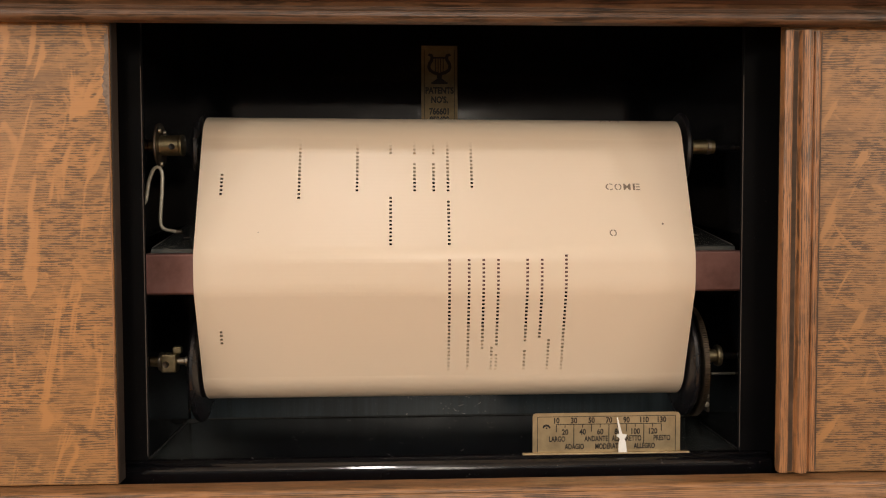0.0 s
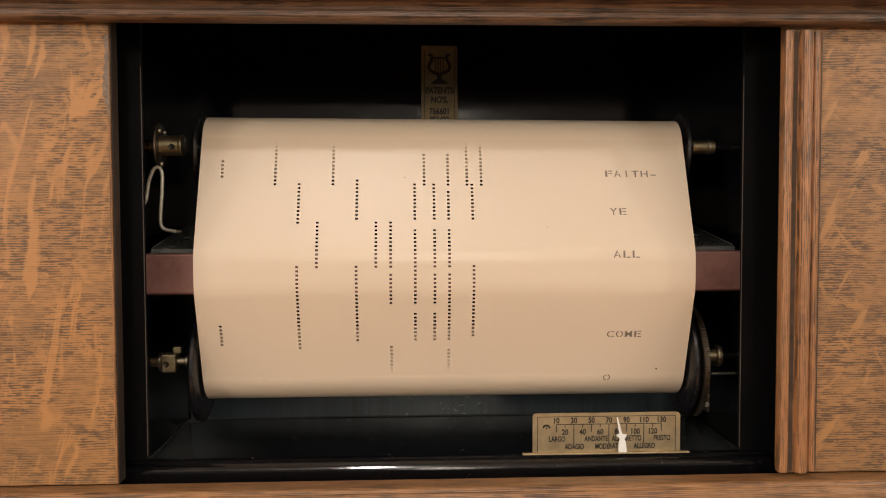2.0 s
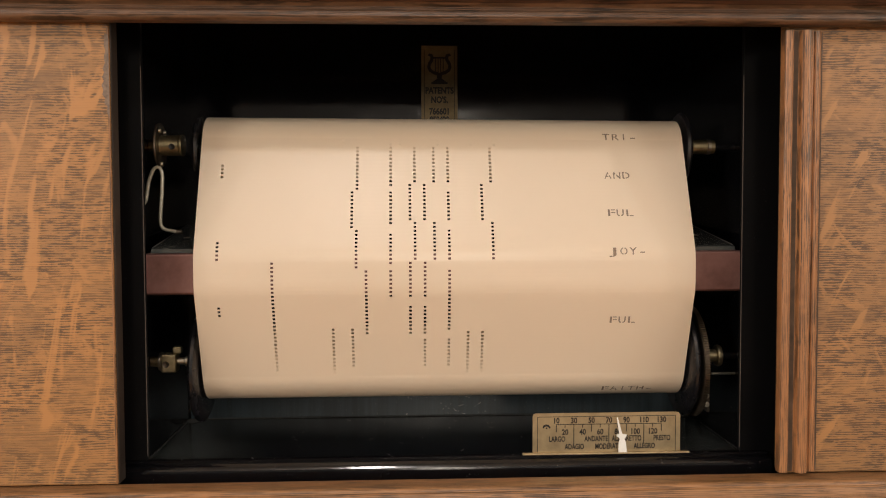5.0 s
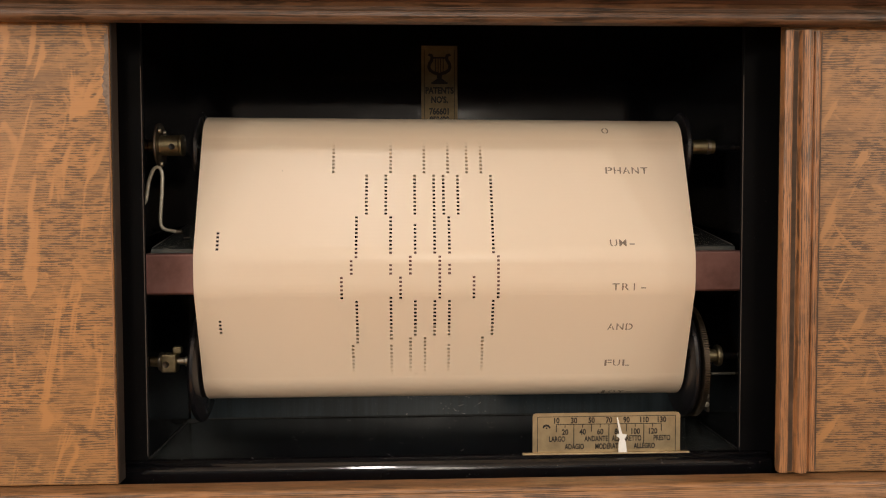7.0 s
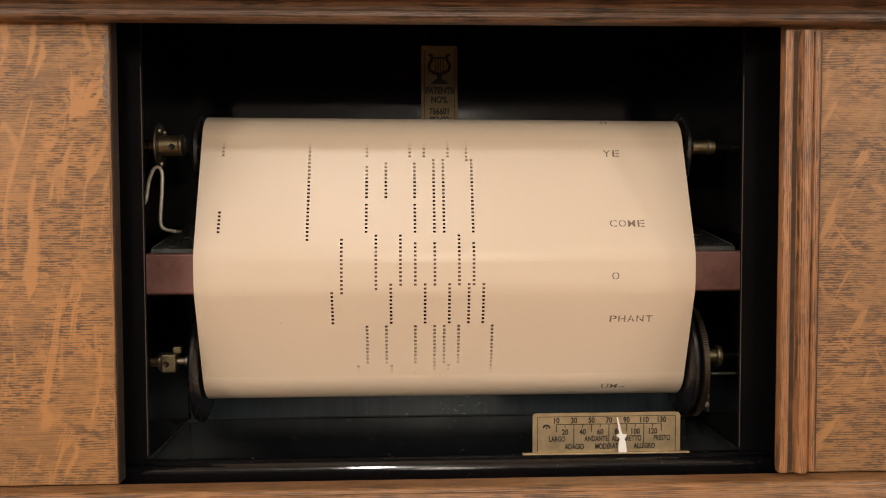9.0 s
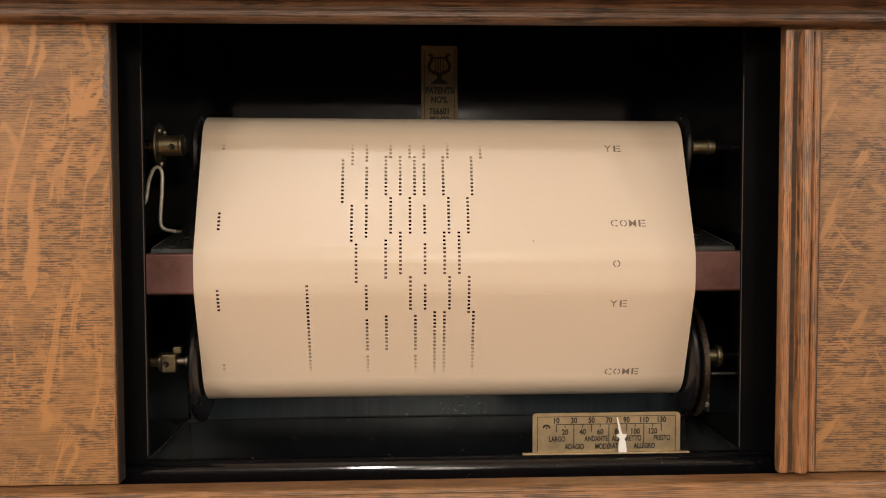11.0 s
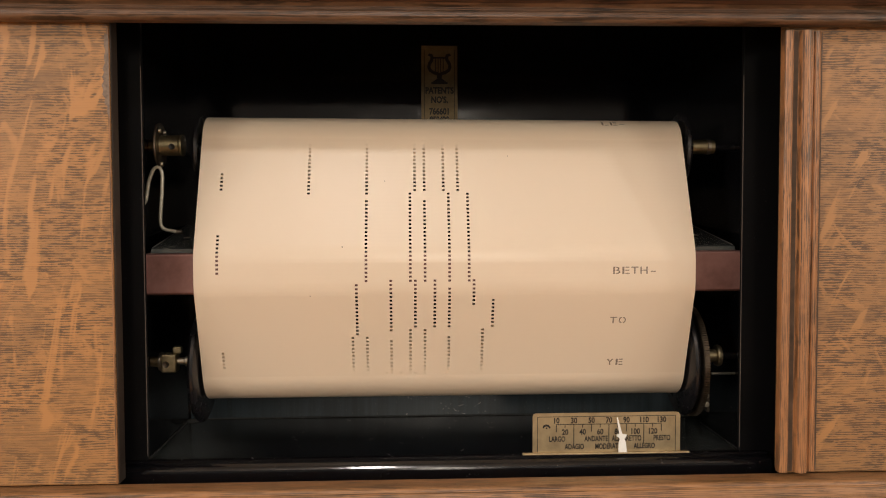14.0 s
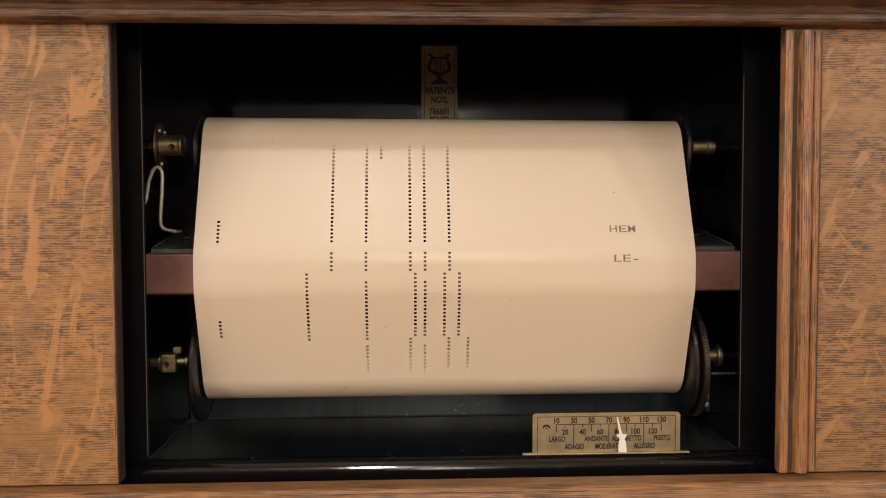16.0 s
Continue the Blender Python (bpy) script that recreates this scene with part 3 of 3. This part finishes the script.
    for dz in (-0.0315, -0.0260):
        part("screw", lathe([(-0.0022, 0), (-0.0018, 0.0016), (0.0, 0.0018), (0.0, 0)], "y", 14, (-0.0168, 0.0035, dz)), NICKEL, ob, "", True)


chucks()


def wire_lever():
    pts = [(-0.1790, 0.012, 1.1360), (-0.1790, 0.024, 1.1410), (-0.1788, 0.034, 1.1470), (-0.1782, 0.035, 1.1520), (-0.1772, 0.035, 1.1583), (-0.1751, 0.035, 1.1642), (-0.1738, 0.035, 1.1662), (-0.1722, 0.035, 1.1670), (-0.1706, 0.035, 1.1664), (-0.1695, 0.035, 1.1645), (-0.1691, 0.035, 1.1610), (-0.1696, 0.035, 1.1509), (-0.1704, 0.035, 1.1408), (-0.1707, 0.035, 1.1345), (-0.1702, 0.035, 1.1316), (-0.1690, 0.035, 1.1300), (-0.1670, 0.035, 1.1292), (-0.1635, 0.035, 1.1286), (-0.1600, 0.035, 1.1280)]
    ob = empty("wire_lever", (0, 0, 0))
    tagged(ob, "bent pale wire shut-off lever beside the tracker bar", "lever")
    part("rod", tube(pts, 0.00105), WIRE, ob, "", True)
    part("screw_tip", lathe([(-0.1612, 0), (-0.1612, 0.0014), (-0.1580, 0.0014), (-0.1580, 0)], "x", 14, (0, 0.035, 1.1280)), GEAR, ob, "threaded dark tip")


wire_lever()


# ---- plates with writing ----
def tempo_plate():
    top = empty("tempo_plate", (0.0916, -0.0012, 0.9998))
    tagged(top, "engraved brass tempo scale plate on the front lip", "plate")
    w, h = 0.0430, 0.0237
    out = [(-w, 0.0), (w, 0.0)] + arc(w - 0.0022, h - 0.0022, 0.0022, 0, 90, 5) + arc(-w + 0.0022, h - 0.0022, 0.0022, 90, 180, 5)
    bm = bmesh.new()
    a = [bm.verts.new((x, 0.0, z)) for x, z in out]
    b = [bm.verts.new((x, 0.0008, z)) for x, z in out]
    n = len(out)
    for i in range(n):
        bm.faces.new((a[i], a[(i + 1) % n], b[(i + 1) % n], b[i]))
    bm.faces.new(a[::-1])
    bm.faces.new(b)
    bmesh.ops.recalc_face_normals(bm, faces=bm.faces[:])
    part("plate", bm, PLATE, top, "aged brass plate")
    part("foot", box((-w - 0.006, -0.0022, -0.0006), (w + 0.005, 0.0006, 0.0011), 0.0004), PLATE, top, "thin brass foot strip")
    y = -0.00012

    def bar(x0, z0, x1, z1, name="scale_line"):
        part(name, box((min(x0, x1), y, min(z0, z1)), (max(x0, x1), -0.00002, max(z0, z1))), INK, top)

    t = 0.00016
    bw, bt = 0.0402, h - 0.0020
    bar(-bw - t, 0.001, -bw + t, bt, "border_line")
    bar(bw - t, 0.001, bw + t, bt, "border_line")
    bar(-bw, bt - t, bw, bt + t, "border_line")
    step = 0.00510
    x0 = -0.0293
    line_z = 0.0172
    bar(x0 - 0.0002, line_z - 0.0002, x0 + 12 * step + 0.0002, line_z + 0.0002)
    for i in range(13):
        x = x0 + i * step
        low = 0.0128 if i in (0, 4, 8, 12) else 0.0058 if i in (2, 6, 10) else 0.0152
        bar(x - 0.00022, low, x + 0.00022, line_z)
        up = i % 2 == 0
        num = str(10 * (i + 1))
        part("scale_number", shifted(lettering(num, 0.0031, 0.84, 1.0, 0.00014), x, y, 0.0193 if up else 0.0126), INK, top)
    for word, x, z in (("LARGO", -0.0288, 0.0086), ("ANDANTE", -0.0061, 0.0086), ("ALLEGRETTO", 0.0117, 0.0086), ("PRESTO", 0.0323, 0.0086), ("ADAGIO", -0.0187, 0.0041), ("MODERATO", 0.0012, 0.0041), ("ALLEGRO", 0.0221, 0.0041)):
        part("tempo_word", shifted(lettering(word, 0.0030, 0.66, 1.0, 0.00012), x, y, z), INK, top)
    pause = bmesh.new()
    ring = arc(-0.0350, 0.0150, 0.0024, 8, 172, 10) + arc(-0.0350, 0.0145, 0.0017, 165, 15, 10)
    pause.faces.new([pause.verts.new((x, y, z)) for x, z in ring])
    part("pause_mark", pause, INK, top)
    part("pause_dot", lathe([(-0.0001, 0), (-0.0001, 0.0005), (0.0, 0.0005)], "y", 14, (-0.0350, y, 0.0152)), INK, top)
    # the white pointer stands just before the plate
    ob = empty("tempo_pointer", (0.0984, -0.0032, 1.0006))
    tagged(ob, "white painted tempo pointer before the brass scale", "pointer")
    pts = [(-0.0004, -0.0002), (0.0046, -0.0002), (0.0040, 0.0060), (0.0032, 0.0080), (0.0044, 0.0097), (0.0044, 0.0105), (0.0019, 0.0108), (-0.0008, 0.0205), (-0.0014, 0.0205), (0.0001, 0.0108), (-0.0014, 0.0105), (-0.0014, 0.0097), (0.0006, 0.0080), (-0.0002, 0.0060)]
    bm = bmesh.new()
    a = [bm.verts.new((x, 0.0, z)) for x, z in pts]
    b = [bm.verts.new((x, 0.0006, z)) for x, z in pts]
    n = len(pts)
    for i in range(n):
        bm.faces.new((a[i], a[(i + 1) % n], b[(i + 1) % n], b[i]))
    bm.faces.new(a[::-1])
    bm.faces.new(b)
    bmesh.ops.recalc_face_normals(bm, faces=bm.faces[:])
    part("needle", bm, POINTER, ob)


tempo_plate()


def patent_plate():
    top = empty("patent_plate", (0.0008, DEEP, 1.2040))
    tagged(top, "narrow brass patent plate on the black back board", "plate")
    w, lo, hi, k = 0.0129, -0.037, 0.0536, 1.0614
    part("plate", box((-w, -0.0008, lo), (w, -0.0001, hi), 0.0003), PLATE_SHADED, top, "brass plate darkened as if in shade")
    y = -0.00095
    for x in (-w + 0.0022, w - 0.0022):
        part("border_line", box((x - 0.0002, y, lo + 0.003), (x + 0.0002, -0.0008, hi - 0.003)), INK, top)
    for text, z, hgt in (("PATENTS", 0.0226, 0.0040), ("NO'S.", 0.0164, 0.0040), ("766601", 0.0086, 0.0040), ("852422", 0.0032, 0.0038)):
        part("engraved_line", shifted(lettering(text, hgt * k, 0.80, 1.0, 0.00026), 0, y, z * k - 0.0023), INK, top)
    # the lyre, as plain shapes
    for side in (-1, 1):
        out = [(side * 0.9 * x, y, 0.0338 + 0.86 * (z - 0.0338)) for x, z in ((0.0012, 0.0338), (0.0045, 0.0346), (0.0074, 0.0366), (0.0084, 0.0392), (0.0078, 0.0420), (0.0062, 0.0446), (0.0056, 0.0466), (0.0062, 0.0486), (0.0076, 0.0492), (0.0082, 0.0482))]
        bm = tube(out, 0.00135, 6)
        for v in bm.verts:
            v.co.y = y + (v.co.y - y) * 0.1
        part("lyre_arm", bm, INK, top)
    part("lyre_base", box((-0.0058, y, 0.0264), (0.0058, -0.0008, 0.0279)), INK, top)
    part("lyre_stem", flat([(-0.0050, 0.0279), (0.0050, 0.0279), (0.0016, 0.0304), (0.0022, 0.0345), (-0.0022, 0.0345), (-0.0016, 0.0304)], y), INK, top)
    part("lyre_bar", box((-0.0054, y, 0.0444), (0.0054, -0.0008, 0.0456)), INK, top)
    for i in range(4):
        part("lyre_string", box((-0.0030 + i * 0.0018, y, 0.0345), (-0.0024 + i * 0.0018, -0.0008, 0.0446)), INK, top)


def flat(pts, y):
    bm = bmesh.new()
    bm.faces.new([bm.verts.new((x, y, z)) for x, z in pts])
    return bm


patent_plate()


# ---- the music roll: perforated paper in narrow rigid strips, one for each punched row ----
ROWS = {}
PAPER_HALF = 0.1430
# the upper spool hangs a little low at its east end
SKEW = radians(0.38)
FIRST, LAST = -48, 364


def punch(low, high, *columns):
    """A run of holes in the given columns, from row low up to row high."""
    for r in range(low, high + 1):
        ROWS.setdefault(r, set()).update(columns)


def song():
    punch(-26, -22, 10)
    punch(-26, -21, 16)
    punch(-26, -20, 9)
    punch(-26, -18, 21)
    punch(-26, 3, 0, 4)
    punch(-26, 4, 24)
    punch(-20, 3, 7)
    punch(-19, 3, 10)
    punch(-18, -15, -47)
    punch(-18, 3, 16)
    punch(-17, 3, 19)
    punch(7, 18, 0)
    punch(7, 19, -12)
    punch(19, 40, -31)
    punch(20, 25, -47)
    punch(21, 28, -7, -3)
    punch(21, 38, 0)
    punch(21, 40, -19)
    punch(22, 40, 5)
    punch(31, 38, -12, -3)
    punch(31, 49, -7)
    punch(40, 49, -3, 0)
    punch(40, 51, -27, -15, -12)
    punch(51, 61, -31)
    punch(52, 59, 0)
    punch(52, 61, -7, -3, 5)
    punch(52, 62, -19)
    punch(61, 69, -5, 0)
    punch(61, 81, 4, 7)
    punch(61, 82, -24)
    punch(61, 99, -36)
    punch(63, 67, -47)
    punch(72, 79, -5, 0)
    punch(72, 82, -20)
    punch(81, 88, -8, -5)
    punch(81, 97, -17)
    punch(82, 97, 0)
    punch(86, 88, -47)
    punch(91, 97, -12)
    punch(91, 99, -8, -5)
    punch(98, 107, -19)
    punch(99, 106, -12)
    punch(100, 104, -47)
    punch(100, 107, 0)
    punch(100, 109, -7, -3, 9)
    punch(108, 117, -20)
    punch(109, 117, -12)
    punch(110, 117, 0)
    punch(110, 119, -8, -5, 7)
    punch(118, 129, -19)
    punch(119, 130, -12)
    punch(120, 129, -7, -3, 0, 9)
    punch(121, 124, -47)
    punch(130, 135, -22, -10, 5)
    punch(130, 140, -2, 10)
    punch(136, 138, -12, 0)
    punch(136, 139, -20)
    punch(136, 140, -8)
    punch(140, 150, -19)
    punch(141, 148, -7)
    punch(141, 150, -12, 0)
    punch(141, 161, -3, 9)
    punch(142, 146, -47)
    punch(151, 161, -17, -13, -7, -1, 2)
    punch(162, 170, -24)
    punch(162, 172, -12, -5, 0, 4, 7)
    punch(170, 183, -22)
    punch(171, 184, -15)
    punch(172, 182, -7, -3, 5)
    punch(172, 184, -10, 2)
    punch(183, 211, -29)
    punch(185, 190, -47)
    punch(185, 192, -17, -7)
    punch(185, 204, -3, -1, 5)
    punch(194, 202, -17)
    punch(194, 203, -13, -7)
    punch(204, 213, 4)
    punch(205, 210, -47)
    punch(205, 211, -17, -5)
    punch(205, 213, -8, 0)
    punch(212, 221, -19)
    punch(213, 222, -13)
    punch(214, 221, -5)
    punch(214, 224, -10, -1, 2)
    punch(222, 231, -20)
    punch(223, 231, -17)
    punch(224, 231, -5)
    punch(224, 233, -12, -8, 0, 4)
    punch(225, 229, -47)
    punch(232, 243, -22)
    punch(233, 241, -17)
    punch(234, 242, -5)
    punch(234, 244, -13, -10, -7, -1, 5)
    punch(242, 254, -20)
    punch(243, 254, -17)
    punch(244, 253, -12)
    punch(244, 254, 0)
    punch(244, 256, -8, -5, 7)
    punch(246, 250, -47)
    punch(255, 268, -19)
    punch(256, 269, -12)
    punch(257, 264, 9)
    punch(257, 267, 0)
    punch(257, 269, -7, -3)
    punch(263, 269, 5)
    punch(269, 289, -17, -5)
    punch(269, 291, -8, 0, 4)
    punch(271, 280, -47)
    punch(291, 306, -17)
    punch(291, 308, -29)
    punch(292, 296, -47)
    punch(292, 306, -5)
    punch(292, 308, -7, -1, 2)
    punch(309, 313, -24, -17, -8, -5, 0)
    punch(316, 321, -47)
    punch(316, 348, -24)
    punch(316, 364, -17, -8, -5, 0)
    punch(338, 364, -14)


song()


@functools.lru_cache(None)
def strip_mesh(columns):
    """One strip of paper, as high as a punched row, with its holes cut out."""
    lap, tilt = 0.00016, 0.000025
    hw, hh = 0.00076, 0.00061
    lo, hi = -PITCH / 2 - lap, PITCH / 2 + lap
    verts, faces = [], []

    def depth(z):
        return tilt * z / hi

    def quad(x0, x1, z0, z1):
        k = len(verts)
        verts.extend(((x0, depth(z0), z0), (x1, depth(z0), z0), (x1, depth(z1), z1), (x0, depth(z1), z1)))
        faces.append((k, k + 1, k + 2, k + 3))

    x = -PAPER_HALF
    for c in columns:
        xc = MIDDLE + c * COLUMN
        quad(x, xc - hw, lo, hi)
        quad(xc - hw, xc + hw, lo, -hh)
        quad(xc - hw, xc + hw, hh, hi)
        x = xc + hw
    quad(x, PAPER_HALF, lo, hi)
    me = bpy.data.meshes.new("paper_strip")
    me.from_pydata(verts, [], faces)
    me.materials.append(PAPER)
    # the strips share one rounded sheet: lean the shading at the laps
    lean = radians(1.2)
    me.normals_split_custom_set([(0, -math.cos(lean * verts[l.vertex_index][2] / hi), math.sin(lean * verts[l.vertex_index][2] / hi)) for l in me.loops])
    return me


ROLL = empty("music_roll")
tagged(ROLL, "cream perforated paper music roll running over the tracker bar", "music roll")
STRIPS, WORDS = [], []


def music_roll():
    for r, y, z, skew, label in ((R_TOP, Y_TOP, Z_TOP, SKEW, "wound upper turns of paper"), (R_LOW, Y_LOW, Z_LOW, 0.0, "wound lower turns of paper")):
        r += 0.00009
        turns = lathe([(-PAPER_HALF, 0), (-PAPER_HALF, r), (PAPER_HALF, r), (PAPER_HALF, 0)], "x", 128)
        turns.transform(Matrix.Translation((0, y, z)) @ Matrix.Rotation(skew, 4, "Y"))
        part("wound_paper", turns, PAPER, ROLL, label, True)
    for r in range(FIRST, LAST + 1):
        ob = new("paper_strip", strip_mesh(tuple(sorted(ROWS.get(r, ())))))
        ob.parent = ROLL
        STRIPS.append((r, ob, 0.0))

    def word(text, row, x):
        bm = bmesh.new()
        for k, ch in enumerate(text):
            one = lettering(ch, 0.0041, 1.0, 1.0, 0.00003)
            wide = max(v.co.x for v in one.verts) - min(v.co.x for v in one.verts)
            fit = 1.0 if ch == "I" else 0.0030 / wide if ch == "-" else 0.0042 / wide
            one.transform(Matrix.Diagonal((fit, 1, 1, 1)))
            # the bridges of the stencil
            west = min(v.co.x for v in one.verts)
            at = west + 0.0042 * (0.50 if ch in "OCUJ" else 0.62 if ch == "A" else 0.36)
            gap = 0.00036 if ch in "OCU" else 0.00026
            if ch not in "I-TMY":
                for slit, keep_left in ((at - gap, True), (at + gap, False)):
                    half = one.copy()
                    bmesh.ops.bisect_plane(half, geom=half.verts[:] + half.edges[:] + half.faces[:], plane_co=(slit, 0, 0), plane_no=(1, 0, 0), clear_outer=keep_left, clear_inner=not keep_left)
                    added(bm, shifted(half, 0.0021 + k * 0.00535))
                one.free()
            else:
                added(bm, shifted(one, 0.0021 + k * 0.00535))
        for f in bm.faces:
            f.normal_update()
            if f.normal.y > 0:
                f.normal_flip()
        ob = part("printed_word", shifted(bm, x), STENCIL, ROLL, "faded stencilled lyric word")
        WORDS.append((row, ob, 0.00020))

    word("COME", 21.9, 0.0938)
    word("O", 9.6, 0.0939)
    word("FAITH-", 63.9, 0.0941)
    word("YE", 53.7, 0.0952)
    word("ALL", 42.6, 0.0953)
    word("FUL", 84.0, 0.0945)
    word("JOY-", 101.5, 0.0939)
    word("FUL", 111.5, 0.0937)
    word("AND", 121.6, 0.0937)
    word("TRI-", 132.3, 0.0946)
    word("UM-", 143.1, 0.0936)
    word("PHANT", 162.5, 0.0943)
    word("O", 173.7, 0.0944)
    word("COME", 186.9, 0.0944)
    word("YE", 205.9, 0.0941)
    word("O", 215.9, 0.0949)
    word("COME", 226.2, 0.0950)
    word("YE", 246.5, 0.0950)
    word("TO", 258.2, 0.0947)
    word("BETH-", 271.1, 0.0947)
    word("LE-", 311.4, 0.0953)
    word("HEM", 318.9, 0.0941)

    for row, x, r in ((12.1, 0.1255, 0.0006), (10.1, -0.1074, 0.0003), (62.8, -0.0241, 0.0003), (49.6, 0.0580, 0.0003), (162.2, -0.0952, 0.0003), (170.9, -0.1153, 0.0002), (277.2, -0.0597, 0.0004), (265.4, -0.0780, 0.0003), (221.7, 0.0494, 0.0004), (301.2, 0.0369, 0.0003), (294.3, -0.0358, 0.0003), (342.1, -0.1020, 0.0004), (328.7, 0.0985, 0.0003)):
        spot = lathe([(-0.00002, 0), (-0.00002, r), (0.0, r)], "y", 8, (x, 0, 0))
        WORDS.append((row, part("ink_spot", spot, STENCIL, ROLL, "small dark spot"), 0.00016))


music_roll()

# metres of paper that have run past the bar, by seconds
RUN = ((0, 0.0000), (2, 0.0908), (4.2, 0.1907), (6.3, 0.2889), (7, 0.3215), (9, 0.4129), (11.3, 0.5195), (12.5, 0.5727), (14, 0.6398), (16, 0.7280))


def run(t):
    return float(np.interp(t, [a for a, _ in RUN], [b for _, b in RUN]))


def paper_pose(s, lift):
    y, z, lean = on_path(s)
    skew = SKEW * min(1.0, max(0.0, -s - S_UP) / (S_ROLL_TOP - S_UP))
    return Matrix.Translation((0, y - lift * math.cos(lean), z + lift * math.sin(lean))) @ Matrix.Rotation(skew, 4, "Y") @ Matrix.Rotation(-lean, 4, "X")


def motions():
    near = S_ROLL_TOP + 0.050, S_ROLL_LOW + 0.050
    for row, ob, lift in STRIPS + WORDS:
        rows = []
        for k in range(161):
            s = run(k / 10) - row * PITCH
            if k % 5 == 0 or -near[0] < s < near[1]:
                rows.append((k / 10, paper_pose(s, lift)))
        walk(ob, rows)
    for ob, r, y, z in ((SUPPLY, R_TOP, Y_TOP, Z_TOP), (TAKE_UP, R_LOW, Y_LOW, Z_LOW - 0.0015)):
        walk(ob, [(k / 2, Matrix.Translation((0, y, z)) @ Matrix.Rotation(run(k / 2) / r, 4, "X")) for k in range(33)])


motions()
